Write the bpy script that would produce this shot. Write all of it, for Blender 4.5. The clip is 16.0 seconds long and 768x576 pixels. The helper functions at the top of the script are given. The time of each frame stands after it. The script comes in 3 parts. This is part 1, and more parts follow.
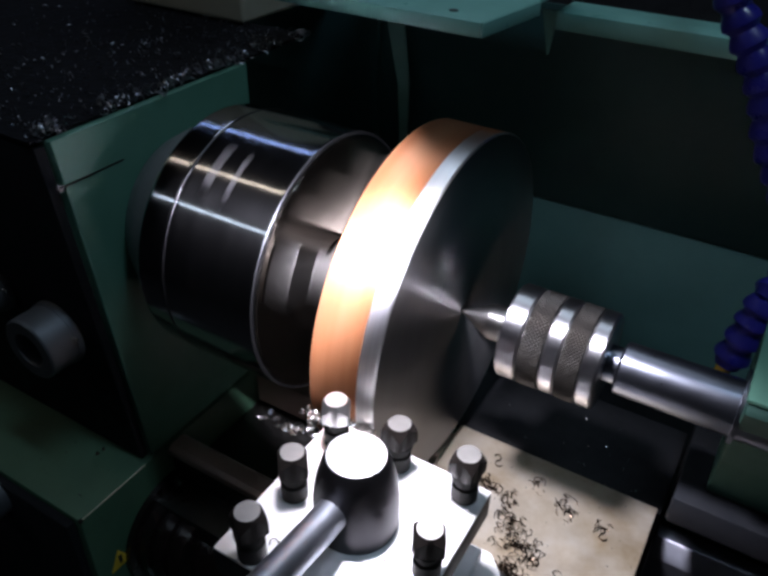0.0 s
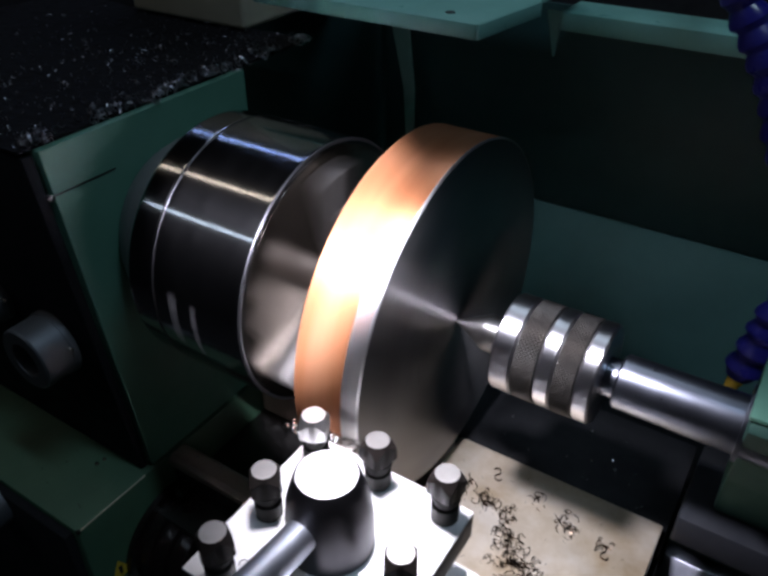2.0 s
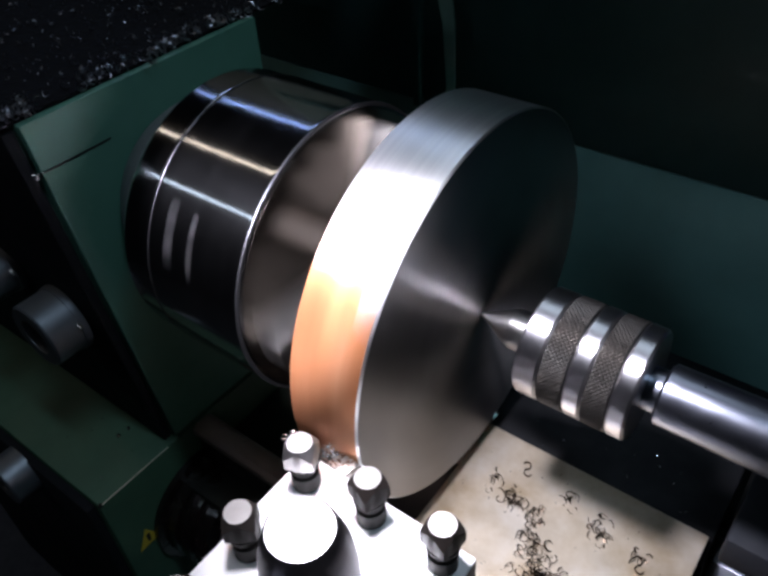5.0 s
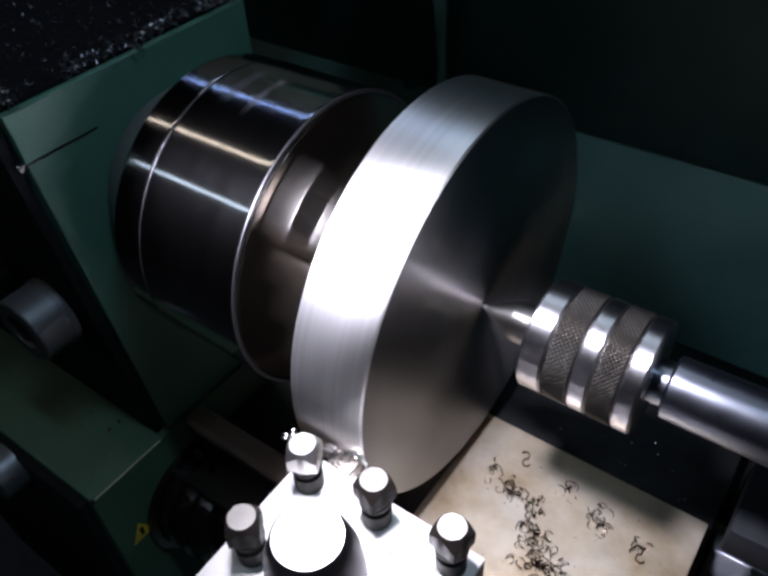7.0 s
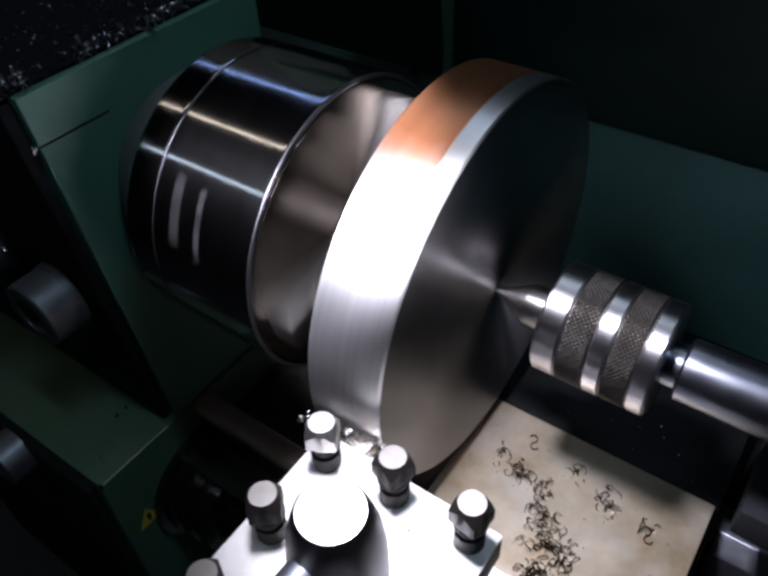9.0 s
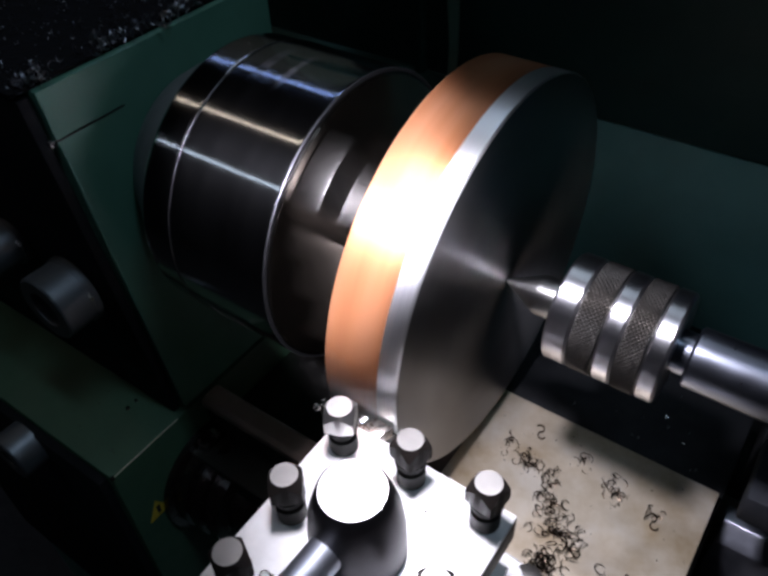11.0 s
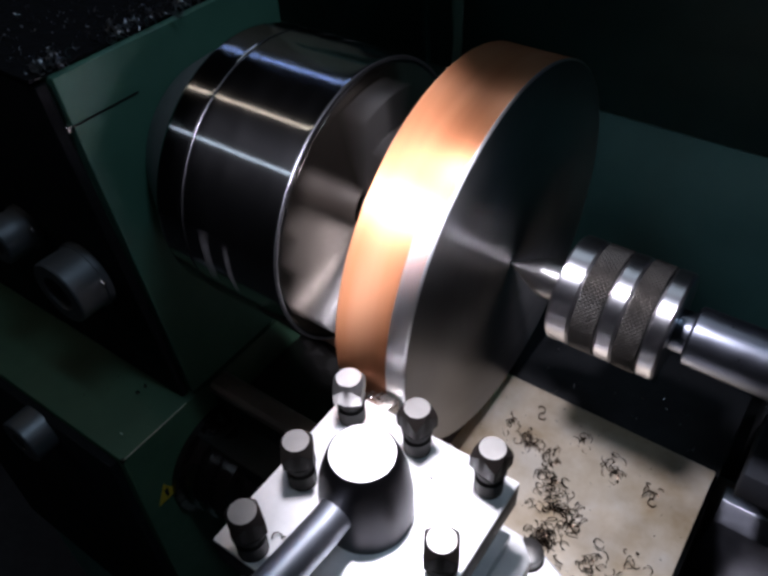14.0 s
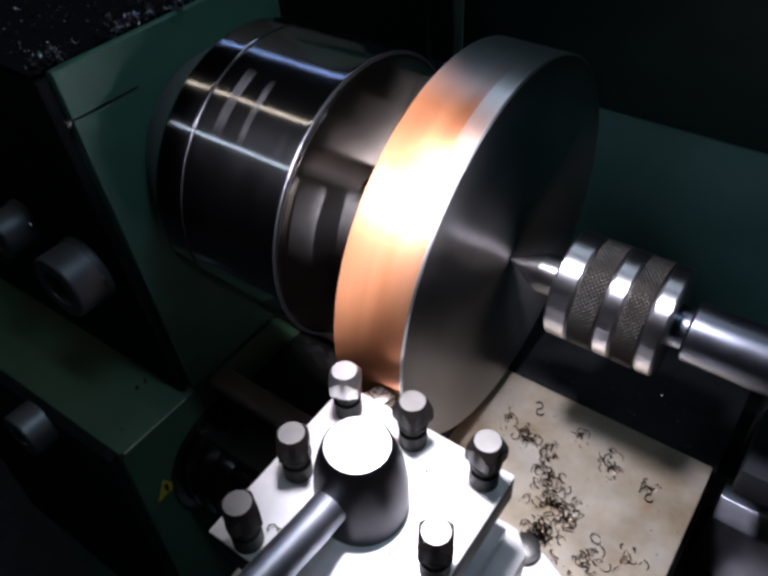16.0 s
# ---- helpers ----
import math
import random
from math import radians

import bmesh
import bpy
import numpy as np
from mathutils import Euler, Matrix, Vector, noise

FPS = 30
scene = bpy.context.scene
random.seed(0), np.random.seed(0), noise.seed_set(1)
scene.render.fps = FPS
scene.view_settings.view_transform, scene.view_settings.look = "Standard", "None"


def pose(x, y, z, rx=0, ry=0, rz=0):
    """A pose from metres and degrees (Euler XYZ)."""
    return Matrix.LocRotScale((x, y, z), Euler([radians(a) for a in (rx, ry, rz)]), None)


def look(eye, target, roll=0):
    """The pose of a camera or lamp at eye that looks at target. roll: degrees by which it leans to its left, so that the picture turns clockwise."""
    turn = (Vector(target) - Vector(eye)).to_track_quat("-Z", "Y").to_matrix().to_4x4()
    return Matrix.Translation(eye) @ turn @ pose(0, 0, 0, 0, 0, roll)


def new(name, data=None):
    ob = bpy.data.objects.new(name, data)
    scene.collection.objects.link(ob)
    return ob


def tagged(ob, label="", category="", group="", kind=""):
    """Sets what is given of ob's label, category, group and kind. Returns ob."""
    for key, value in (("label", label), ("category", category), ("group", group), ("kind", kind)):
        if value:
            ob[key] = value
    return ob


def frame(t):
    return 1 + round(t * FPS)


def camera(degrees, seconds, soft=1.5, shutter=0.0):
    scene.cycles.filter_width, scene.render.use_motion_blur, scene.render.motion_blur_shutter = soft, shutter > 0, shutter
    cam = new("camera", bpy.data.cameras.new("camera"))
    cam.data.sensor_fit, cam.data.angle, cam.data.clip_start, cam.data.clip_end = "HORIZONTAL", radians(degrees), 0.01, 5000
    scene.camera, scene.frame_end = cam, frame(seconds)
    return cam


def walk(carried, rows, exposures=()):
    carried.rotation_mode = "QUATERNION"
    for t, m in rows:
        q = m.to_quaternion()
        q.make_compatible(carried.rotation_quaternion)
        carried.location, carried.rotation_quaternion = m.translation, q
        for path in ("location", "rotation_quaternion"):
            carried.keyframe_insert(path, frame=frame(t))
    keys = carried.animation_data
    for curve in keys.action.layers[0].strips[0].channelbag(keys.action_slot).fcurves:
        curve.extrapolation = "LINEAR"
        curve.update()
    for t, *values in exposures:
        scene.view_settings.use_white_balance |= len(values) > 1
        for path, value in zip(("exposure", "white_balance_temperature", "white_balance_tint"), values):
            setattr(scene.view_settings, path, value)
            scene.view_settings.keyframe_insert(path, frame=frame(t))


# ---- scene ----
cam = camera(55.57, 16.0, soft=3.1, shutter=0.8)
PATH = [
    (0.0, 0.1241, -0.3067, 0.2397, 55.26, -1.37, 30.83),
    (0.5, 0.1243, -0.3038, 0.2385, 55.37, -1.13, 30.87),
    (1.0, 0.1243, -0.3021, 0.2380, 55.63, -0.92, 30.95),
    (1.5, 0.1252, -0.2977, 0.2373, 55.64, -0.62, 31.26),
    (2.0, 0.1353, -0.2874, 0.2366, 55.54, 0.01, 32.60),
    (2.5, 0.1470, -0.2790, 0.2368, 55.52, 0.58, 34.53),
    (3.0, 0.1487, -0.2645, 0.2370, 55.26, 1.16, 36.19),
    (3.5, 0.1423, -0.2482, 0.2375, 52.69, 2.08, 36.68),
    (4.0, 0.1361, -0.2392, 0.2393, 50.91, 2.63, 37.12),
    (6.5, 0.1145, -0.2197, 0.2397, 47.83, 2.62, 35.69),
    (7.0, 0.1133, -0.2243, 0.2398, 47.48, 2.52, 35.40),
    (7.5, 0.1115, -0.2295, 0.2407, 47.44, 2.33, 35.34),
    (8.0, 0.1103, -0.2253, 0.2389, 47.28, 2.29, 35.16),
    (8.5, 0.1098, -0.2266, 0.2373, 46.97, 2.29, 35.14),
    (9.0, 0.1078, -0.2326, 0.2378, 46.87, 2.13, 35.13),
    (9.5, 0.1053, -0.2354, 0.2379, 46.82, 2.12, 35.02),
    (12.0, 0.1064, -0.2467, 0.2393, 46.95, 1.88, 34.83),
    (12.5, 0.1079, -0.2474, 0.2387, 46.91, 2.05, 34.87),
    (13.0, 0.1088, -0.2518, 0.2394, 46.82, 1.95, 34.94),
    (13.5, 0.1095, -0.2551, 0.2399, 46.80, 1.85, 35.00),
    (14.0, 0.1098, -0.2561, 0.2390, 46.89, 1.83, 34.98),
    (14.5, 0.1101, -0.2547, 0.2387, 46.82, 1.84, 34.94),
    (15.0, 0.1108, -0.2543, 0.2387, 46.77, 1.86, 35.02),
    (15.5, 0.1109, -0.2549, 0.2386, 46.76, 1.79, 35.09),
    (16.0, 0.1117, -0.2562, 0.2378, 46.77, 1.81, 35.20),
]
walk(cam, [(t, pose(*p)) for t, *p in PATH],
     exposures=[(0.0, 0.33), (2.0, 0.32), (3.5, 0.64), (4.2, 0.52), (6.5, 0.25), (8.0, 0.14), (9.0, -0.05), (12.5, -0.24), (14.0, -0.22), (16.0, -0.13)])

# ---- world and lamps ----
U = 0.001156          # one drawing unit in metres


def P(x, y, z):
    return Vector((x * U, y * U, z * U))


world = bpy.data.worlds.new("workshop_air")
scene.world = world
world.use_nodes = True
world.node_tree.nodes["Background"].inputs[0].default_value = (0.25, 0.4, 0.6, 1)
world.node_tree.nodes["Background"].inputs[1].default_value = 0.004


def spot(name, at, to, watts, colour, size, angle=60, blend=0.6):
    d = bpy.data.lights.new(name, "SPOT")
    d.energy, d.color, d.shadow_soft_size = watts, colour, size
    d.spot_size, d.spot_blend = radians(angle), blend
    ob = new(name, d)
    ob.matrix_world = look(P(*at), P(*to))
    return ob


def tube(name, at, to, watts, colour, sx, sy):
    d = bpy.data.lights.new(name, "AREA")
    d.shape, d.size, d.size_y, d.energy, d.color = "RECTANGLE", sx, sy, watts, colour
    ob = new(name, d)
    ob.matrix_world = look(P(*at), P(*to))
    return ob


spot("work_lamp", (4, -262, 285), (-60, -58, 57), 70, (0.97, 0.955, 1.14), 0.012, 22.6, 0.2)
spot("post_lamp", (3, -98, 250), (52, -70, -50), 12.5, (0.98, 0.95, 1.09), 0.022, 49, 0.75)
tube("ceiling_panel", (-260, 560, 1300), (30, -80, -40), 1.8, (0.74, 0.87, 1.0), 0.62, 0.62)
tube("ceiling_tube_warm", (-1150, -290, 1250), (-1150, 0, 60), 0.72, (1.0, 0.88, 0.74), 1.5, 0.022)
tube("ceiling_tube_cool", (-1225, 790, 1250), (-1225, 0, 60), 1.0, (0.36, 0.52, 1.0), 1.6, 0.026)
# Unseen lamp added as dim bluish fill for surfaces that face right.
tube("bluish_fill_right", (450, -110, 1300), (450, -110, 0), 3.9, (0.58, 0.78, 1.0), 0.5, 0.12)
tube("wall_tube", (-980, -790, 700), (-980, 0, 60), 0.45, (0.70, 0.84, 1.0), 1.3, 0.02)


# ---- materials ----
class Mat:
    """A small builder for node materials."""

    def __init__(self, name, colour=(0.5, 0.5, 0.5), rough=0.5, metal=0.0, spec=0.5):
        self.m = bpy.data.materials.new(name)
        self.m.use_nodes = True
        self.t = self.m.node_tree
        self.b = self.t.nodes["Principled BSDF"]
        self.b.inputs["Base Color"].default_value = (*colour, 1)
        self.b.inputs["Roughness"].default_value = rough
        self.b.inputs["Metallic"].default_value = metal
        self.b.inputs["Specular IOR Level"].default_value = spec
        self.co = self.node("ShaderNodeTexCoord").outputs["Object"]

    def node(self, kind, **values):
        n = self.t.nodes.new(kind)
        for k, v in values.items():
            n.inputs[k].default_value = v
        return n

    def link(self, a, b):
        self.t.links.new(a, b)
        return self

    def noise(self, scale, detail=4.0, rough=0.6, stretch=None):
        n = self.node("ShaderNodeTexNoise", Scale=scale, Detail=detail, Roughness=rough)
        if stretch:
            mp = self.node("ShaderNodeMapping", Scale=stretch)
            self.link(self.co, mp.inputs["Vector"])
            self.link(mp.outputs[0], n.inputs["Vector"])
        else:
            self.link(self.co, n.inputs["Vector"])
        return n.outputs["Fac"]

    def ramp(self, fac, *stops):
        r = self.node("ShaderNodeValToRGB")
        self.link(fac, r.inputs[0])
        e = r.color_ramp.elements
        while len(e) < len(stops):
            e.new(0.5)
        for el, (pos, col) in zip(e, stops):
            el.position = pos
            el.color = (*col, 1) if isinstance(col, tuple) else (col, col, col, 1)
        return r.outputs[0]

    def math(self, op, a, b=None, c=None):
        n = self.node("ShaderNodeMath")
        n.operation = op
        for k, v in enumerate((a, b, c)):
            if v is None:
                continue
            if isinstance(v, (int, float)):
                n.inputs[k].default_value = v
            else:
                self.link(v, n.inputs[k])
        return n.outputs[0]

    def mix(self, fac, a, b):
        n = self.node("ShaderNodeMix")
        n.data_type = "RGBA"
        for socket, v in zip((n.inputs[0], n.inputs[6], n.inputs[7]), (fac, a, b)):
            if isinstance(v, (int, float)):
                socket.default_value = v
            elif isinstance(v, tuple):
                socket.default_value = (*v, 1)
            else:
                self.link(v, socket)
        return n.outputs[2]

    def colour(self, out):
        return self.link(out, self.b.inputs["Base Color"])

    def roughness(self, out):
        return self.link(out, self.b.inputs["Roughness"])

    def bump(self, out, strength=0.3, distance=0.0005):
        n = self.node("ShaderNodeBump", Strength=strength, Distance=distance)
        self.link(out, n.inputs["Height"])
        self.link(n.outputs[0], self.b.inputs["Normal"])
        return self

    def round_brushed(self, amount):
        """Cutting marks run round the object's x axis: highlights fan out across them."""
        n = self.node("ShaderNodeTangent")
        n.direction_type, n.axis = "RADIAL", "X"
        self.b.inputs["Anisotropic"].default_value = amount
        self.b.inputs["Anisotropic Rotation"].default_value = 0.25
        return self.link(n.outputs[0], self.b.inputs["Tangent"])

    def turned(self, strength=0.25, scale=2600.0, distance=0.00003):
        """Fine rings left by the cutting tool, across the object's x axis."""
        return self.bump(self.noise(scale, 3, 0.7, (1.0, 0.02, 0.02)), strength, distance)


def painted(name, a, b, rough=0.4):
    m = Mat(name, a, rough)
    m.colour(m.ramp(m.noise(22, 6), (0.3, a), (0.72, b)))
    m.roughness(m.ramp(m.noise(60, 5), (0.3, rough - 0.1), (0.75, rough + 0.18)))
    m.bump(m.noise(240, 5), 0.12, 0.0004)
    return m


def steel(name, colour, rough, wear=0.06, scale=90, turned=False):
    m = Mat(name, colour, rough, 1.0)
    dark = tuple(c * 0.84 for c in colour)
    m.colour(m.ramp(m.noise(scale, 6), (0.28, dark), (0.65, colour)))
    m.roughness(m.ramp(m.noise(scale * 2.3, 5), (0.3, max(rough - wear, 0.04)), (0.75, rough + wear)))
    if turned:
        m.turned(0.05)
        m.round_brushed(0.6)
    else:
        m.bump(m.noise(scale * 12, 3), 0.08, 0.0002)
    return m


GREEN = painted("green_machine_enamel", (0.065, 0.19, 0.16), (0.05, 0.155, 0.127))
# Paler green that carries the light falling on the sloping chute.
GREEN_CHUTE = painted("lit_chute_green", (0.14, 0.28, 0.255), (0.11, 0.23, 0.21), 0.45)
# The tailstock front's shade is put into this darker green.
GREEN_SHADED = painted("shaded_green_enamel", (0.03, 0.085, 0.066), (0.022, 0.066, 0.052), 0.65)
GREEN_SHADED.b.inputs["Specular IOR Level"].default_value = 0.25
# Same enamel as GREEN, lightened to carry the stronger light on it.
GREEN_LIT = painted("lit_green_enamel", (0.105, 0.26, 0.19), (0.08, 0.215, 0.152))
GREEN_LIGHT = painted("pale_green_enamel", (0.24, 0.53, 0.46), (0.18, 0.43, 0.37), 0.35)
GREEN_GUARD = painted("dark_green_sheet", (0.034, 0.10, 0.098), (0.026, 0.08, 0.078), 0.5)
BLACK = painted("black_panel", (0.004, 0.0045, 0.006), (0.008, 0.009, 0.011), 0.8)
BLACK.b.inputs["Specular IOR Level"].default_value = 0.25
CREAM = painted("cream_plastic", (0.62, 0.58, 0.44), (0.52, 0.48, 0.36), 0.45)
RUBBER = Mat("black_rubber", (0.006, 0.006, 0.008), 0.8, 0.0, 0.12)
RUBBER.bump(RUBBER.noise(700, 4), 0.5, 0.0006)
CHUCK = steel("chuck_steel", (0.42, 0.42, 0.43), 0.13, 0.03, 60, True)
JOINT = steel("bright_edge_steel", (0.08, 0.08, 0.085), 0.36, 0.03, 60)
FACE = steel("chuck_face_steel", (0.26, 0.228, 0.195), 0.17, 0.03, 60)
JAW = steel("jaw_steel", (0.085, 0.08, 0.075), 0.42, 0.06)
CENTRE = steel("ground_steel", (0.48, 0.48, 0.51), 0.32, 0.03, 120, True)
POINT = steel("ground_point_steel", (0.75, 0.74, 0.73), 0.3, 0.02, 120, True)
SHANK = steel("shank_steel", (0.20, 0.215, 0.26), 0.3, 0.03, 40)
KNURL = steel("dark_knurled_steel", (0.16, 0.15, 0.14), 0.42, 0.1, 200)
POST = steel("tool_post_steel", (0.86, 0.85, 0.85), 0.42, 0.05)
POST.b.inputs["Metallic"].default_value = 0.5
SLIDE = Mat("oiled_slide_iron", (0.6, 0.58, 0.54), 0.4, 0.75)
SLIDE.colour(SLIDE.ramp(SLIDE.noise(30, 7), (0.3, (0.44, 0.34, 0.22)), (0.52, (0.62, 0.54, 0.43)), (0.75, (0.76, 0.72, 0.66))))
SLIDE.roughness(SLIDE.ramp(SLIDE.noise(70, 5), (0.3, 0.40), (0.7, 0.52)))
SLIDE.bump(SLIDE.noise(1500, 3), 0.1, 0.0002)
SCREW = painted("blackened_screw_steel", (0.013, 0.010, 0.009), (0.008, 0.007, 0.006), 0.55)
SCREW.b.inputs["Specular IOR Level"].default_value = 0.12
BARE_HEAD = steel("bare_screw_steel", (0.5, 0.49, 0.48), 0.42, 0.06, 160)
# Darker copy for the plate's sides, with their shade in the colour.
POST_SHADE = painted("shaded_post_side", (0.030, 0.028, 0.032), (0.016, 0.015, 0.018), 0.45)
POST_SHADE.b.inputs["Specular IOR Level"].default_value = 0.15
HUB = steel("dull_shaft_steel", (0.24, 0.25, 0.27), 0.45, 0.06, 60)
HUB.b.inputs["Metallic"].default_value = 0.75
WAY = steel("ground_way_steel", (0.42, 0.44, 0.52), 0.4, 0.06, 60)
KNOB_LIT = steel("lit_knob_top", (0.62, 0.61, 0.60), 0.42, 0.05, 120)
HEADTOP = steel("pale_screw_steel", (0.215, 0.205, 0.195), 0.42, 0.05, 160)
LEVER = steel("polished_lever_steel", (0.52, 0.55, 0.62), 0.4, 0.03, 60)
THREAD = painted("black_oxide", (0.012, 0.011, 0.01), (0.008, 0.008, 0.007), 0.6)
THREAD.b.inputs["Specular IOR Level"].default_value = 0.2
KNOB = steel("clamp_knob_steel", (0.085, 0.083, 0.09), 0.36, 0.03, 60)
DARKSTEEL = steel("dark_oily_iron", (0.10, 0.095, 0.09), 0.45, 0.12, 80)
RAIL = painted("oily_brown_iron", (0.27, 0.20, 0.165), (0.19, 0.14, 0.115), 0.38)
GREYRING = painted("grey_bearing_cover", (0.19, 0.195, 0.20), (0.14, 0.145, 0.15), 0.4)
GREEN_LOW = painted("gearbox_green_enamel", (0.055, 0.13, 0.075), (0.042, 0.10, 0.058), 0.5)
CHIP = steel("steel_swarf", (0.06, 0.042, 0.03), 0.32, 0.1, 400)
BRIGHTCHIP = steel("bright_swarf", (0.8, 0.79, 0.77), 0.2, 0.1, 400)
GREYDARK = painted("dark_grey_casting", (0.010, 0.012, 0.016), (0.007, 0.008, 0.011), 0.75)
GREYDARK.b.inputs["Specular IOR Level"].default_value = 0.2
BROWN = painted("oily_brown_cover", (0.016, 0.010, 0.009), (0.009, 0.006, 0.006), 0.2)
HOSE = painted("blue_hose_plastic", (0.03, 0.028, 0.30), (0.02, 0.02, 0.22), 0.3)
YELLOW = painted("yellow_sticker", (0.75, 0.55, 0.05), (0.65, 0.46, 0.04), 0.5)
INK = painted("black_ink", (0.01, 0.01, 0.01), (0.02, 0.02, 0.02), 0.5)
MARK = steel("engraved_bright_mark", (0.27, 0.27, 0.28), 0.5, 0.1, 300)
ROOM = painted("dim_workshop_wall", (0.05, 0.05, 0.055), (0.035, 0.035, 0.04), 0.8)
INSERT = steel("carbide_insert", (0.50, 0.46, 0.42), 0.3, 0.1, 300)


def rim_material():
    """Turned steel where the tool has cut, brown-orange scale where it has not: a sector is clean, elsewhere an edge strip."""
    m = Mat("half_turned_rim", (0.7, 0.7, 0.7), 0.3, 1.0)
    sep = m.node("ShaderNodeSeparateXYZ")
    m.link(m.co, sep.inputs[0])
    x, y, z = sep.outputs
    ang = m.math("ARCTAN2", m.math("MULTIPLY", y, -1.0), z)       # from the top towards the front
    rag = m.math("MULTIPLY", m.math("SUBTRACT", m.noise(55, 5, 0.7), 0.5), 0.22)
    a = m.math("ADD", ang, rag)
    # clean sector
    pos = m.math("MODULO", m.math("ADD", a, 6.28318 * 2), 6.28318)
    clean = m.math("MULTIPLY", m.math("GREATER_THAN", pos, radians(119)), m.math("LESS_THAN", pos, radians(250)))
    # edge strip ahead of it
    strip = m.math("MULTIPLY", m.math("GREATER_THAN", pos, radians(-1)), m.math("LESS_THAN", pos, radians(140)))
    strip = m.math("ADD", strip, m.math("GREATER_THAN", pos, radians(355)))
    strip = m.math("ADD", strip, m.math("MULTIPLY", m.math("GREATER_THAN", pos, radians(240)), m.math("LESS_THAN", pos, radians(260))))
    wid = m.math("MULTIPLY", m.math("ADD", m.math("MULTIPLY", rag, 10.0), -8.0), U)
    inner = m.math("GREATER_THAN", x, wid)
    bare = m.math("MINIMUM", m.math("ADD", clean, m.math("MULTIPLY", strip, inner)), 1.0)
    bare = m.math("MAXIMUM", bare, m.math("GREATER_THAN", x, -0.9 * U))
    streak = m.noise(40, 5, 0.6, (1.0, 0.35, 0.35))
    scale_col = m.ramp(streak, (0.28, (0.24, 0.08, 0.034)), (0.5, (0.46, 0.185, 0.085)), (0.76, (0.64, 0.34, 0.20)))
    steel_col = m.ramp(m.noise(500, 3, 0.6, (1.0, 0.02, 0.02)), (0.3, (0.74, 0.74, 0.75)), (0.7, (0.85, 0.85, 0.85)))
    m.colour(m.mix(bare, scale_col, steel_col))
    m.roughness(m.math("ADD", 0.36, m.math("MULTIPLY", bare, 0.02)))
    m.link(m.math("ADD", 0.8, m.math("MULTIPLY", bare, 0.2)), m.b.inputs["Metallic"])
    m.turned(0.2, 1800, 0.00004)
    m.round_brushed(0.6)
    return m


RIM = rim_material()
DULL_BLACK = painted("dull_black_steel", (0.012, 0.010, 0.009), (0.02, 0.016, 0.013), 0.6)
DISC = Mat("turned_disc_face", (0.30, 0.29, 0.29), 0.36, 1.0)
DISC.colour(DISC.ramp(DISC.noise(40, 5), (0.3, (0.20, 0.195, 0.20)), (0.7, (0.30, 0.295, 0.30))))


def facing_rings(m):
    """Rings of a facing cut: bump by the distance from the object's x axis."""
    sep = m.node("ShaderNodeSeparateXYZ")
    m.link(m.co, sep.inputs[0])
    r = m.math("SQRT", m.math("ADD", m.math("POWER", sep.outputs[1], 2.0), m.math("POWER", sep.outputs[2], 2.0)))
    n = m.node("ShaderNodeTexNoise", Scale=1500.0, Detail=3.0)
    n.noise_dimensions = "1D"
    m.link(r, n.inputs["W"])
    m.bump(n.outputs["Fac"], 0.35, 0.00004)


facing_rings(DISC)
DISC.round_brushed(0.75)


# ---- mesh helpers (drawing units) ----
def part(name, bm, material, parent=None, label="", smooth=True):
    me = bpy.data.meshes.new(name)
    bmesh.ops.scale(bm, vec=(U, U, U), verts=bm.verts)
    bmesh.ops.recalc_face_normals(bm, faces=bm.faces)
    if smooth:
        for f in bm.faces:
            f.smooth = True
        for e in bm.edges:
            e.smooth = len(e.link_faces) == 2 and e.calc_face_angle(0) < radians(32)
    bm.to_mesh(me)
    bm.free()
    for mt in material if isinstance(material, (list, tuple)) else (material,):
        me.materials.append(mt.m)
    ob = new(name, me)
    if parent:
        ob.parent = parent
    if label:
        tagged(ob, label)
    return ob


def thing(name, label, category, at=(0, 0, 0), group="", kind=""):
    ob = new(name)
    ob.empty_display_size = 0.01
    ob.location = P(*at)
    return tagged(ob, label, category, group, kind)


def box(x0, x1, y0, y1, z0, z1, bevel=1.0, seg=2, bm=None):
    bm = bm or bmesh.new()
    vs = bmesh.ops.create_cube(bm, size=1.0)["verts"]
    for v in vs:
        v.co = Vector(((x0 + x1) / 2 + v.co.x * (x1 - x0), (y0 + y1) / 2 + v.co.y * (y1 - y0), (z0 + z1) / 2 + v.co.z * (z1 - z0)))
    if bevel:
        es = {e for v in vs for e in v.link_edges}
        bmesh.ops.bevel(bm, geom=list(es), offset=bevel, segments=seg, profile=0.5, affect="EDGES")
    return bm


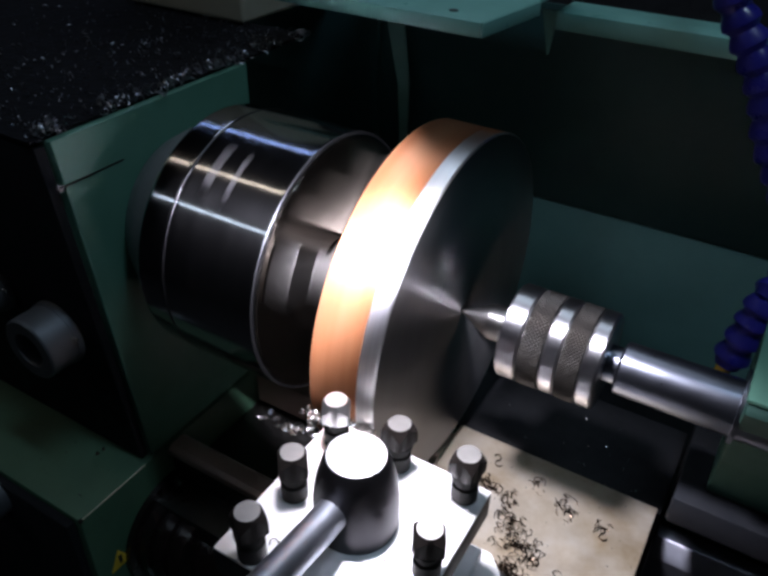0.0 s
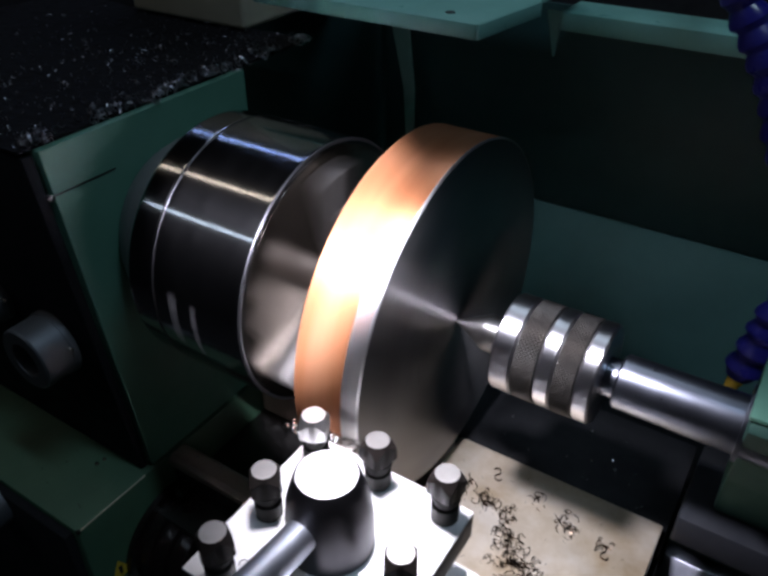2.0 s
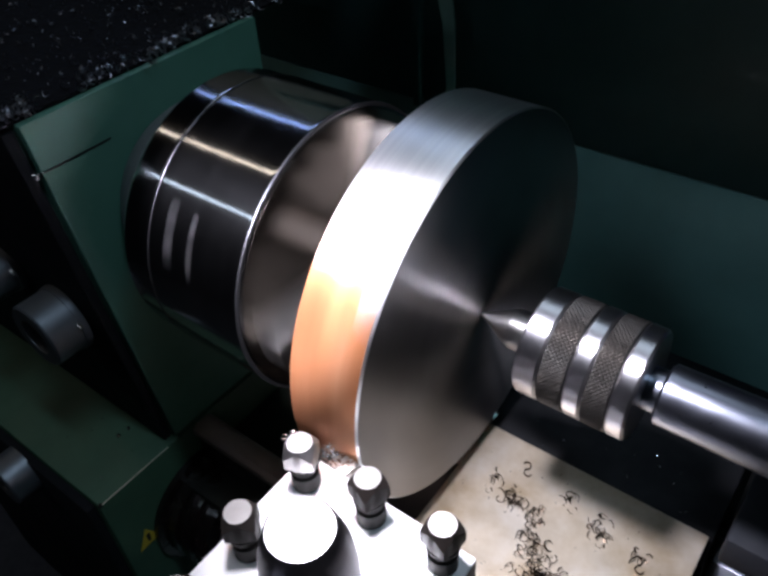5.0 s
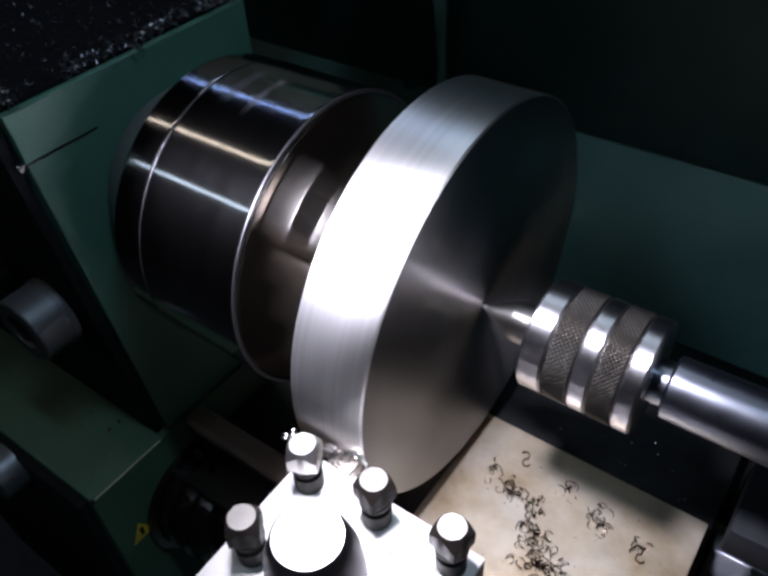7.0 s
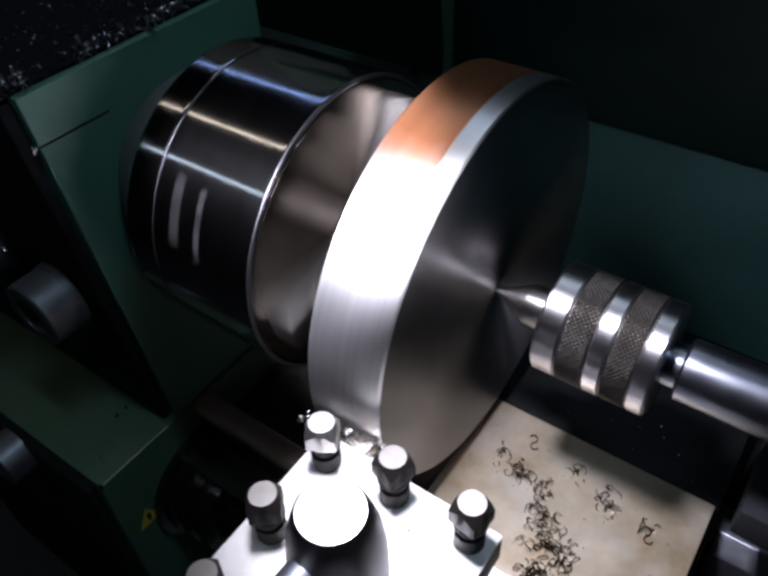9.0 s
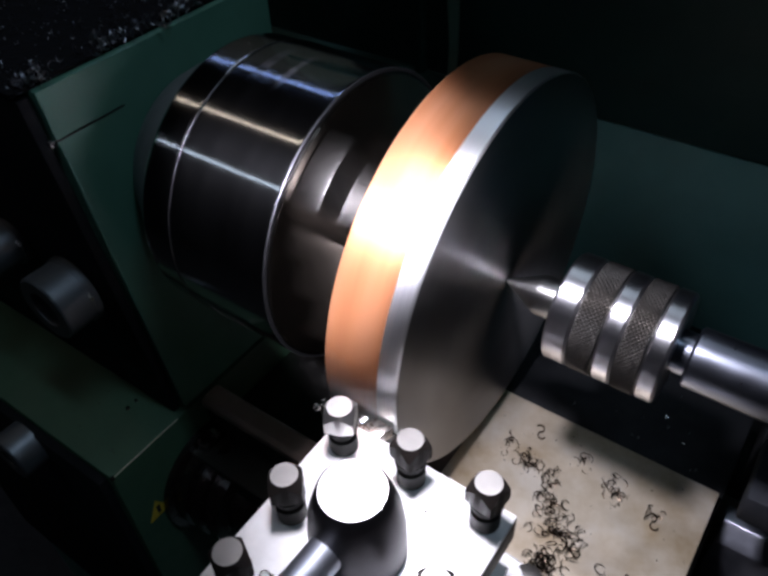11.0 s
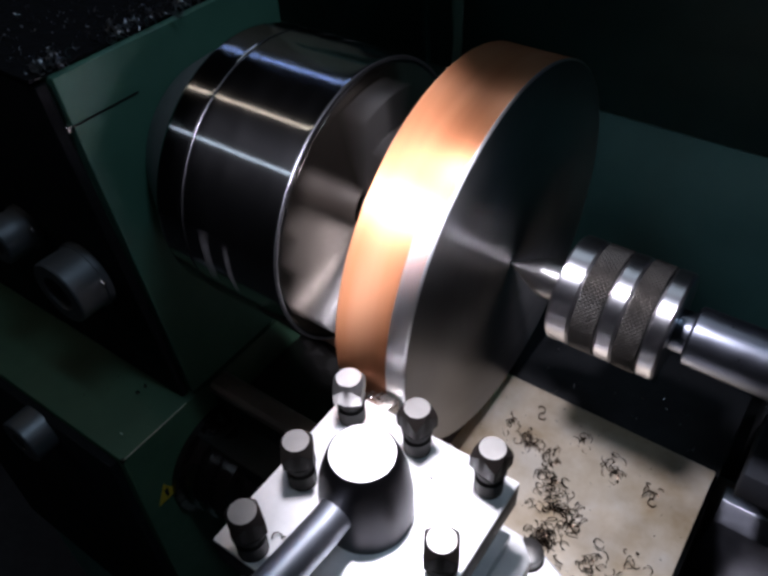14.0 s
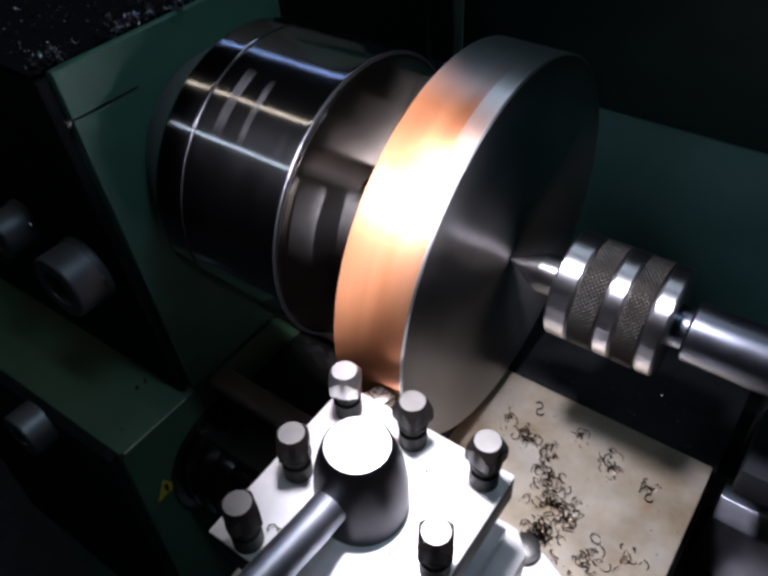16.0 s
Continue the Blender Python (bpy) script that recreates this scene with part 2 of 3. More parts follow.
def turned_shape(profile, n=64, axis="x", at=(0, 0, 0), bm=None):
    """A body of revolution from (place along the axis, radius) pairs."""
    bm = bm or bmesh.new()
    rings = []
    for d, r in profile:
        ring = []
        for k in range(n if r > 1e-6 else 1):
            a = 2 * math.pi * k / n
            u, w = r * math.cos(a), r * math.sin(a)
            co = {"x": (d, u, w), "y": (u, d, w), "z": (u, w, d)}[axis]
            ring.append(bm.verts.new(Vector(co) + Vector(at)))
        rings.append(ring)
    for a, b in zip(rings, rings[1:]):
        for k in range(n):
            q = [a[k % len(a)], a[(k + 1) % len(a)], b[(k + 1) % len(b)], b[k % len(b)]]
            q = list(dict.fromkeys(q))
            if len(q) > 2:
                bm.faces.new(q)
    for ring in (rings[0], rings[-1]):
        if len(ring) > 2:
            bm.faces.new(ring)
    return bm


def slab(points, z0, z1, bevel=0.0, plane="xy"):
    """An upright prism over a polygon. plane: which two axes the points give."""
    bm = bmesh.new()

    def co(p, h):
        return {"xy": (p[0], p[1], h), "yz": (h, p[0], p[1]), "xz": (p[0], h, p[1])}[plane]
    lo = [bm.verts.new(co(p, z0)) for p in points]
    hi = [bm.verts.new(co(p, z1)) for p in points]
    bm.faces.new(lo), bm.faces.new(hi)
    for k in range(len(points)):
        j = (k + 1) % len(points)
        bm.faces.new((lo[k], lo[j], hi[j], hi[k]))
    if bevel:
        bmesh.ops.recalc_face_normals(bm, faces=bm.faces)
        bmesh.ops.bevel(bm, geom=list(bm.edges), offset=bevel, segments=2, profile=0.5, affect="EDGES")
    return bm


def pipe(points, r, n=10, bm=None, caps=True):
    """A round rod along points."""
    bm = bm or bmesh.new()
    pts = [Vector(p) for p in points]
    rings = []
    for k, p in enumerate(pts):
        d = (pts[min(k + 1, len(pts) - 1)] - pts[max(k - 1, 0)]).normalized()
        q = d.to_track_quat("Z", "Y")
        rr = r[k] if isinstance(r, (list, tuple)) else r
        rings.append([bm.verts.new(p + q @ Vector((rr * math.cos(a), rr * math.sin(a), 0))) for a in (2 * math.pi * j / n for j in range(n))])
    for a, b in zip(rings, rings[1:]):
        for k in range(n):
            bm.faces.new((a[k], a[(k + 1) % n], b[(k + 1) % n], b[k]))
    if caps:
        bm.faces.new(rings[0]), bm.faces.new(rings[-1])
    return bm


def ribbon_curl(bm, at, radius, turns, pitch, width, tilt, spin, n=14, lean=0.7, thick=0.4):
    """One curled chip: a thin ribbon wound to a short helix."""
    m = Matrix.Translation(at) @ Euler((tilt, spin * lean, spin)).to_matrix().to_4x4()
    last = None
    steps = max(6, int(n * turns))
    for k in range(steps + 1):
        f = k / steps
        a = 2 * math.pi * turns * f
        r = radius * (1 - 0.35 * f)
        h = pitch * turns * f
        pair = [bm.verts.new(m @ Vector((r * math.cos(a), r * math.sin(a), h))), bm.verts.new(m @ Vector((r * 0.93 * math.cos(a), r * 0.93 * math.sin(a), h + width))),
                bm.verts.new(m @ Vector(((r - thick) * math.cos(a), (r - thick) * math.sin(a), h + width * 0.5)))]
        if last:
            for i in range(3):
                j = (i + 1) % 3
                bm.faces.new((last[i], last[j], pair[j], pair[i]))
        last = pair
    return bm


# ---- room ----
def room():
    for name, b in (("floor", (-1800, 1800, -1800, 1500, -1010, -1000)), ("ceiling", (-1800, 1800, -1800, 1500, 1600, 1610)),
                    ("wall_north", (-1800, 1800, 1500, 1510, -1000, 1600)), ("wall_south", (-1800, 1800, -1810, -1800, -1000, 1600)),
                    ("wall_east", (1800, 1810, -1800, 1500, -1000, 1600)), ("wall_west", (-1810, -1800, -1800, 1500, -1000, 1600))):
        tagged(part(name, box(*b, bevel=0), ROOM), "plain dim grey workshop surface closing the room", "room", kind="structure")


# ---- headstock ----
def headstock():
    h = thing("lathe_headstock", "green enamelled lathe headstock with black front panel and oily chips", "lathe", (-250, 0, -1000))

    def hp(name, bm, mat, label="", parent=None):
        bmesh.ops.translate(bm, vec=(250, 0, 1000), verts=bm.verts)
        return part(name, bm, mat, parent or h, label)
    # upper casting, its front edge leaning slightly
    hp("casting", slab([(-60, -150), (62, -150), (62, 70), (-76, 70)], -420, -178, 1.2, "yz"), GREEN_LIT, "green enamelled casting")
    hp("gearbox", slab([(-119, -430), (62, -430), (62, -150.4), (-119, -150.4)], -420, -176, 1.5, "yz"), GREEN_LOW, "green gearbox casting below the spindle")
    hp("front_panel", slab([(-66, -150), (-61, -150), (-77, 68), (-83, 68)], -419, -181, 0.8, "yz"), BLACK, "black front panel")
    hp("gearbox_panel", box(-419, -181, -125, -119.3, -428, -153, 0.8), BLACK, "black gearbox panel")
    hp("pedestal", box(-419, -180, -118, 61, -998, -430.5, 2), GREEN)
    hp("joint_line", box(-179, -177.7, -75, -38, 46.5, 47.4, 0), INK, "dark joint line in the casting")
    hp("bearing_cover", turned_shape([(-177.6, 0), (-177.6, 47), (-168, 53), (-158, 56), (-147.5, 57), (-146.5, 56), (-146.2, 0)], 72), GREYRING, "grey round bearing cover")
    hp("seam_screw", turned_shape([(-177.5, 0), (-177.5, 2.2), (-175.5, 1.8), (-175, 0)], 16, at=(0, -77.0, 47.5)), BRIGHTCHIP, "small bright screw")
    for y, z in ((-88, -122), (-76, -136)):
        hp("casting_screw", turned_shape([(z - 14, 0), (z - 14, 1.4), (z - 12.8, 0.8), (z - 12.6, 0)], 12, "z", (-196 - (y + 88), y + 3, 0)), BRIGHTCHIP)
    hp("pale_edge", box(-176.5, -175.8, -117, -68, -150.9, -150.2, 0.2), CREAM, "thin pale line along the gearbox edge")
    hp("bare_corner", box(-178, -175.4, -119.4, -117, -152, -150, 0.5), SCREW, "corner worn to bare metal")
    # spindle speed knobs on the front panel
    for x, z, r, d in ((-214, -54, 19, 20), (-264, -43, 13, 20)):
        k = hp("shift_knob", turned_shape([(-68, 0), (-68, r + 1), (-72, r + 1), (-72, r), (-68 - d, r), (-69 - d, r - 1), (-69 - d, r * 0.56), (-54 - d, r * 0.54), (-54 - d, 0)], 40, "y", (x, -4 + z * 0.06, z)), HUB, "steel shaft end with a bore")
        hp("pin", turned_shape([(0, 0), (0, 1.3), (3, 1.0), (3.4, 0)], 10, "x", (x + r - 0.5, -77 + z * .06, z + 6)), BRIGHTCHIP, "small bright pin", k)
    hp("shift_knob", turned_shape([(-124, 0), (-124, 16), (-140, 16), (-141, 15), (-141, 7), (-134, 7), (-134, 0)], 40, "y", (-252, 0, -166)), HUB, "steel shaft end with a bore")
    # feed rod cover below
    c = hp("feed_rod_cover", turned_shape([(-176, 0), (-176, 43), (-172, 43), (-171, 38), (-163, 37.5), (-162, 34.5), (-159, 34.5), (-158, 37), (-151, 36.5), (-150, 33.5), (-147, 33.5), (-146, 35.5), (-138, 35), (-136, 26), (-60, 24), (-60, 0)], 64, at=(0, -56, -217)), BROWN, "oily dark ribbed cover")
    hp("cover_bolt", turned_shape([(-170, 0), (-170, 3), (-164, 3), (-164, 0)], 6, at=(0, -52, -177)), BRIGHTCHIP, "small bright bolt", c)
    s = hp("warning_sticker", slab([(-110, -212), (-94, -212), (-102, -197)], -176, -175.4, 0, "yz"), YELLOW, "yellow triangular warning sticker")
    hp("sticker_mark", slab([(-103, -209), (-101, -209), (-100.6, -202), (-103.4, -202)], -175.4, -175.1, 0, "yz"), INK, "", s)
    return h


def top_mat():
    bm = bmesh.new()
    nx, ny = 60, 60
    rng = random.Random(4)
    grid = [[bm.verts.new((-420 + 238.6 * i / nx, -84 + 210 * j / ny, 71.2 + rng.random() * 1.2)) for j in range(ny + 1)] for i in range(nx + 1)]
    for i in range(nx):
        for j in range(ny):
            bm.faces.new((grid[i][j], grid[i + 1][j], grid[i + 1][j + 1], grid[i][j + 1]))
    ret = bmesh.ops.extrude_face_region(bm, geom=list(bm.faces))
    for v in ret["geom"]:
        if isinstance(v, bmesh.types.BMVert):
            v.co.z = 70.3
    ob = part("rubber_mat", bm, RUBBER, smooth=False)
    return tagged(ob, "black rubber mat on the headstock, strewn with chips", "mat")


def top_chips():
    bm = bmesh.new()
    rng = random.Random(11)
    clumps = [(rng.uniform(-186, -180), rng.uniform(-82, 120)) for _ in range(26)]
    for k in range(820):
        if k < 260:
            # curls gathered in clumps along the mat's edge, some hanging over it
            cx, cy = rng.choice(clumps)
            x, y, size = min(rng.gauss(cx, 3.5), -177), rng.gauss(cy, 4.0), rng.uniform(1.1, 3.4)
        else:
            x, y, size = -184 - abs(rng.gauss(0, 1)) * 70, rng.uniform(-84, 120), rng.choice((0.5, 0.6, 0.8, 1.2, 2.2))
        ribbon_curl(bm, (x, y, 73 + rng.random() * 2), size, rng.uniform(0.3, 0.85), 0.5, 0.3 + 0.22 * size, rng.uniform(0, 6), rng.uniform(0, 6), 11)
    tagged(part("swarf", bm, steel("dark_swarf", (0.30, 0.31, 0.34), 0.35, 0.1, 400)), "fine dark steel chips on the rubber mat", "swarf", kind="stuff")


def cream_box():
    b = thing("control_box", "cream plastic box standing on the black mat", "box", (-270, 160, 72.5))
    part("body", box(-60, 46, -45, 60, 0.6, 140, 3, 3), CREAM, b)
    part("lid", box(-61, 47, -46, 61, 140.5, 150, 3, 3), CREAM, b)


# ---- chuck and workpiece ----
def chuck():
    c = thing("lathe_chuck", "polished steel three-jaw lathe chuck spinning on the spindle", "chuck")
    part("body", turned_shape([(-127.6, 0), (-127.6, 68.2), (-127.4, 68.8), (-126.8, 69.2), (-126.2, 69.2), (-76.4, 69.2), (-75.0, 69.2), (-74.4, 69.1), (-73.9, 68.7), (-73.7, 68.0), (-73.6, 67.2), (-73.6, 30), (-78, 29), (-78, 0)], 128), CHUCK, c)
    part("backplate", turned_shape([(-145.6, 0), (-145.6, 67.4), (-145.2, 68.2), (-144.6, 68.6), (-143.8, 68.7), (-143.2, 68.7), (-130.2, 68.7), (-129.6, 68.7), (-129.0, 68.4), (-128.7, 67.9), (-128.6, 0)], 128), CHUCK, c, "steel backplate")
    bead = [(-128.1 + 0.4 * math.cos(a), 68.9 + 0.4 * math.sin(a)) for a in (math.pi - math.pi * q / 8 for q in range(9))]
    part("joint_ring", turned_shape([(-128.85, 60)] + bead + [(-127.35, 60)], 128), JOINT, c, "bright joint line round the chuck")
    edge = [(-74.3 + 0.75 * math.cos(a), 68.65 + 0.75 * math.sin(a)) for a in (math.pi * (0.75 - q / 10) for q in range(10))]
    part("front_edge", turned_shape([(-75.6, 60)] + edge + [(-74.2, 60)], 128), JOINT, c, "bright rounded front edge")
    part("face", turned_shape([(-73.5, 0), (-73.5, 66.4), (-73.3, 66.4), (-73.3, 0)], 96), FACE, c, "turned front face")
    for k in range(3):
        m = Matrix.Rotation(2 * math.pi * k / 3 - radians(JAW0), 4, "X")
        bm = slab([(14, -73), (62, -73), (62, -60), (46, -60), (46, -47), (30, -47), (30, -34), (14, -34)], -7.5, 7.5, 0.8, "xz")
        for v in bm.verts:
            v.co = Vector((v.co.z, v.co.y, v.co.x))
        bm.transform(m)
        j = part("jaw", bm, JAW, c, "hardened stepped jaw")
        # engraved strokes on the body
        for x0, w, a0 in ((-118, 5, 0.0), (-104, 3, 6.0)):
            bm = bmesh.new()
            prof = []
            for q in range(7):
                a = radians(-4 + q * 1.3 + a0 * 0.3)
                prof.append((69.35 * math.sin(a), 69.35 * math.cos(a)))
            lo = [bm.verts.new((x0, -y, z)) for y, z in prof]
            hi = [bm.verts.new((x0 + w, -y, z)) for y, z in prof]
            for i in range(6):
                bm.faces.new((lo[i], lo[i + 1], hi[i + 1], hi[i]))
            bmesh.ops.solidify(bm, geom=list(bm.faces), thickness=0.3)
            bm.transform(Matrix.Rotation(2 * math.pi * k / 3 + radians(MARK0), 4, "X"))
            part("engraved_mark", bm, MARK, c)
    return c


MARK0 = 33.0     # where the strokes stand at the start, from the top to the front
JAW0 = 55.0      # where the first jaw stands behind the top


def workpiece():
    w = thing("workpiece_disc", "steel disc blank with orange scale being turned on its rim", "workpiece")
    rim = bmesh.new()
    n = 180
    prof = [(-31, 84.3), (-30.3, 85), (-0.7, 85), (0, 84.3)]
    turned_shape(prof, n, bm=rim)
    rim.faces.ensure_lookup_table()
    bmesh.ops.delete(rim, geom=[f for f in rim.faces if len(f.verts) > 4], context="FACES")
    part("rim", rim, RIM, w, "rim with orange scale and freshly cut bright steel")
    # The unseen back is coloured black so the chuck face mirrors no glare.
    part("back_face", turned_shape([(-31, 0), (-31, 84.2), (-29, 84.2), (-29, 0)], n), DULL_BLACK, w, "unseen back face, coloured black to keep reflections dark")
    part("face", turned_shape([(-28.9, 0), (-28.9, 84.2), (0, 84.2), (0, 4.4), (-2.5, 0)], n), DISC, w, "dark turned face with centre hole")
    part("hub", turned_shape([(-72, 0), (-72, 14), (-31.2, 14), (-31.2, 0)], 48), DULL_BLACK, w, "round hub held in the jaws")
    for r, a in ((38, 40), (52, 150), (30, 235)):
        y, z = -r * math.sin(radians(a)), r * math.cos(radians(a))
        part("dent", turned_shape([(0.02, 0), (0.02, 1.6), (0.12, 1.2), (0.12, 0)], 10, at=(0, y, z)), MARK, w, "small bright nick")
    return w


# ---- tailstock side ----
def live_centre():
    c = thing("live_centre", "revolving steel lathe centre with two dark knurled bands", "live centre", (0, -1.1, -0.6))
    part("point", turned_shape([(-1.6, 0), (-1.4, 0.2), (14, 8.2), (15, 8.6), (25.4, 8.6), (25.4, 0)], 48), POINT, c, "conical point")
    r = 22.5
    for x0, x1, nm in ((25.5, 35.5, "band"), (46, 53.5, "band"), (63, 70.5, "band")):
        part(nm, turned_shape([(x0, 0), (x0, r - 1.0), (x0 + 1.0, r), (x1 - 1.0, r), (x1, r - 1.0), (x1, 0)], 72), CENTRE, c, "bright ground band")
    for x0, x1 in ((36, 45.5), (54, 62.5)):
        bm = bmesh.new()
        n, rows = 144, 10
        ring = []
        for i in range(rows + 1):
            ring.append([bm.verts.new((x0 + (x1 - x0) * i / rows, (r - 0.55 + 0.55 * ((j + i) % 2)) * math.cos(2 * math.pi * j / n), (r - 0.55 + 0.55 * ((j + i) % 2)) * math.sin(2 * math.pi * j / n))) for j in range(n)])
        for a, b in zip(ring, ring[1:]):
            for j in range(n):
                k = (j + 1) % n
                if (j + ring.index(a)) % 2:
                    bm.faces.new((a[j], a[k], b[k])), bm.faces.new((a[j], b[k], b[j]))
                else:
                    bm.faces.new((a[j], a[k], b[j])), bm.faces.new((a[k], b[k], b[j]))
        bm.faces.new(ring[0]), bm.faces.new(ring[-1])
        part("knurled_band", bm, KNURL, c, "dark diamond-knurled band", smooth=False)
    for x in (35.75, 45.75, 53.75, 62.75):
        part("groove", turned_shape([(x - 0.3, 0), (x - 0.3, r - 1.6), (x + 0.3, r - 1.6), (x + 0.3, 0)], 48), DARKSTEEL, c)
    part("neck", turned_shape([(70.4, 0), (70.6, 8.6), (77, 8.6), (77, 0)], 40), SHANK, c)
    part("shank", turned_shape([(76, 0), (76, 10.8), (77, 12.0), (127, 12.4), (150, 12.6), (150, 0)], 64), SHANK, c, "tapered steel shank")


def tailstock():
    t = thing("tailstock", "green enamelled tailstock casting on a grey base", "tailstock", (200, 0, -125))

    def tp(name, bm, mat, label=""):
        bmesh.ops.translate(bm, vec=(-200, 0, 125), verts=bm.verts)
        return part(name, bm, mat, t, label)
    tp("casting", slab([(10, -62), (40, -62), (48, 2), (46, 17), (-19, 17), (-22, 14), (-9, -8), (4, -36)], 126, 330, 1.6, "yz"), GREEN_SHADED, "green enamelled casting")
    tp("collar", turned_shape([(124.5, 0), (124.5, 16), (126.5, 16), (126.5, 0)], 48), SHANK, "bright quill end")
    # Same paint as the casting, coloured paler for light from above.
    tp("lit_top", box(125.4, 330, -19, 45, 17.2, 19.5, 0.8), GREEN_LIT, "green top, the light on it put into a paler colour")
    tp("base", box(114, 330, -2, 40, -79, -62.4, 1.5), GREYDARK, "grey cast base")
    tp("foot", box(114, 330, 42, 118, -124, -79.3, 1), BLACK)


# ---- bed and saddle ----
def bed():
    b = thing("lathe_bed", "oily iron lathe bed with ground slideways", "lathe bed", (0, 0, -1000))

    def bp(name, bm, mat, label=""):
        bmesh.ops.translate(bm, vec=(0, 0, 1000), verts=bm.verts)
        return part(name, bm, mat, b, label)
    bp("front_way", slab([(-50, -157), (-34, -157), (-34, -152), (-37, -149.5), (-47, -149.5), (-50, -152)], -175, 900, 0.6, "yz"), RAIL, "front slideway, brownish oily iron")
    bp("rear_way", slab([(40, -180), (66, -180), (66, -156), (60, -150), (47, -150), (40, -154)], -175, 900, 0.6, "yz"), RAIL, "rear slideway")
    bp("tailstock_way", slab([(19, -180), (37, -180), (37, -124.2), (28, -124.2), (20, -133)], 113.5, 900, 0.5, "yz"), WAY, "ground steel way for the tailstock")
    # Added black sheet that stands in for darkness behind the ways.
    bp("rear_dark_sheet", box(-170, 900, 69, 176, -153, -149.6, 0.5), BLACK, "black sheet added for the dark gap behind the ways")
    bp("rail_rib", box(-175, 900, -47, -38, -180, -157.4, 0.5), DARKSTEEL)
    bp("web", box(-175, 900, -70, 76, -400, -180.5, 1), DARKSTEEL)
    bp("stand", box(-160, 900, -120, 120, -998, -400.5, 2), GREEN)


def chip_tray():
    bm = slab([(-150, -405), (330, -405), (330, -398), (-150, -398)], -175, 900, 0.5, "yz")
    tagged(part("chip_tray", bm, GREEN_GUARD), "green sheet-metal chip tray under the bed", "tray")


def carriage():
    c = thing("lathe_carriage", "lathe carriage with ground cross slide, oily and strewn with chips", "carriage", (52, -60, -150))
    T_ = Vector((-52, 60, 150))

    def cp(name, bm, mat, label="", smooth=True):
        bmesh.ops.translate(bm, vec=T_, verts=bm.verts)
        return part(name, bm, mat, c, label, smooth)
    cp("cross_slide", box(-2, 110, -260, 19, -122, -95, 0.8), SLIDE, "ground cross slide with oil film")
    cp("saddle", box(-4, 113, -250, 78, -148.5, -122.4, 1.2), DARKSTEEL, "dark oily saddle")
    cp("way_cover", box(-4, 112, 19.8, 88, -122, -100, 1.0), BLACK, "black cover behind the slide")
    cp("compound_slide", slab([(-12, -205), (66, -205), (66, -98), (59, -91), (-12, -91)], -68, -38, 0.8), POST, "ground compound slide")
    cp("compound_base", turned_shape([(-95, 0), (-95, 46), (-69, 46), (-68.4, 45), (-68.4, 0)], 72, "z", (22, -140, 0)), SLIDE, "round swivel base")
    cp("base_nut", turned_shape([(-94.6, 0), (-94.6, 7), (-90, 7), (-89, 6), (-84, 6), (-83.4, 5), (-83.4, 0)], 20, "z", (57, -71, 0)), HEADTOP, "clamping nut with washer")
    cp("swivel_flange", turned_shape([(-94.8, 0), (-94.8, 60), (-90.5, 60), (-89.8, 59), (-89.8, 0)], 96, "z", (44, -123, 0)), POST, "round graduated flange")
    return c


def square_head(z0, z1, apothem):
    """A square screw head with rounded corners, whose top is chamfered round."""
    bm = bmesh.new()
    n = 48

    def ring(z, f):
        out = []
        for k in range(n):
            a = 2 * math.pi * k / n
            b = (a + math.pi / 4) % (math.pi / 2) - math.pi / 4
            r = f(min(apothem / math.cos(b), apothem * 1.35))
            out.append(bm.verts.new((r * math.cos(a), r * math.sin(a), z)))
        return out
    rings = [ring(z0, lambda r: min(r, apothem * 1.02)), ring(z0 + 0.9, lambda r: r)]
    top = []
    for k in range(n):
        a = 2 * math.pi * k / n
        b = (a + math.pi / 4) % (math.pi / 2) - math.pi / 4
        r = min(apothem / math.cos(b), apothem * 1.35)
        top.append(bm.verts.new((r * math.cos(a), r * math.sin(a), z1 - 1.3 - (r - apothem) * 1.6)))
    rings += [top, ring(z1, lambda r: apothem * 0.84)]
    for a, b in zip(rings, rings[1:]):
        for k in range(n):
            bm.faces.new((a[k], a[(k + 1) % n], b[(k + 1) % n], b[k]))
    bm.faces.new(rings[0])
    # The top face has its own slot, coloured as lit from above.
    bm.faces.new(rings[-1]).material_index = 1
    return bm


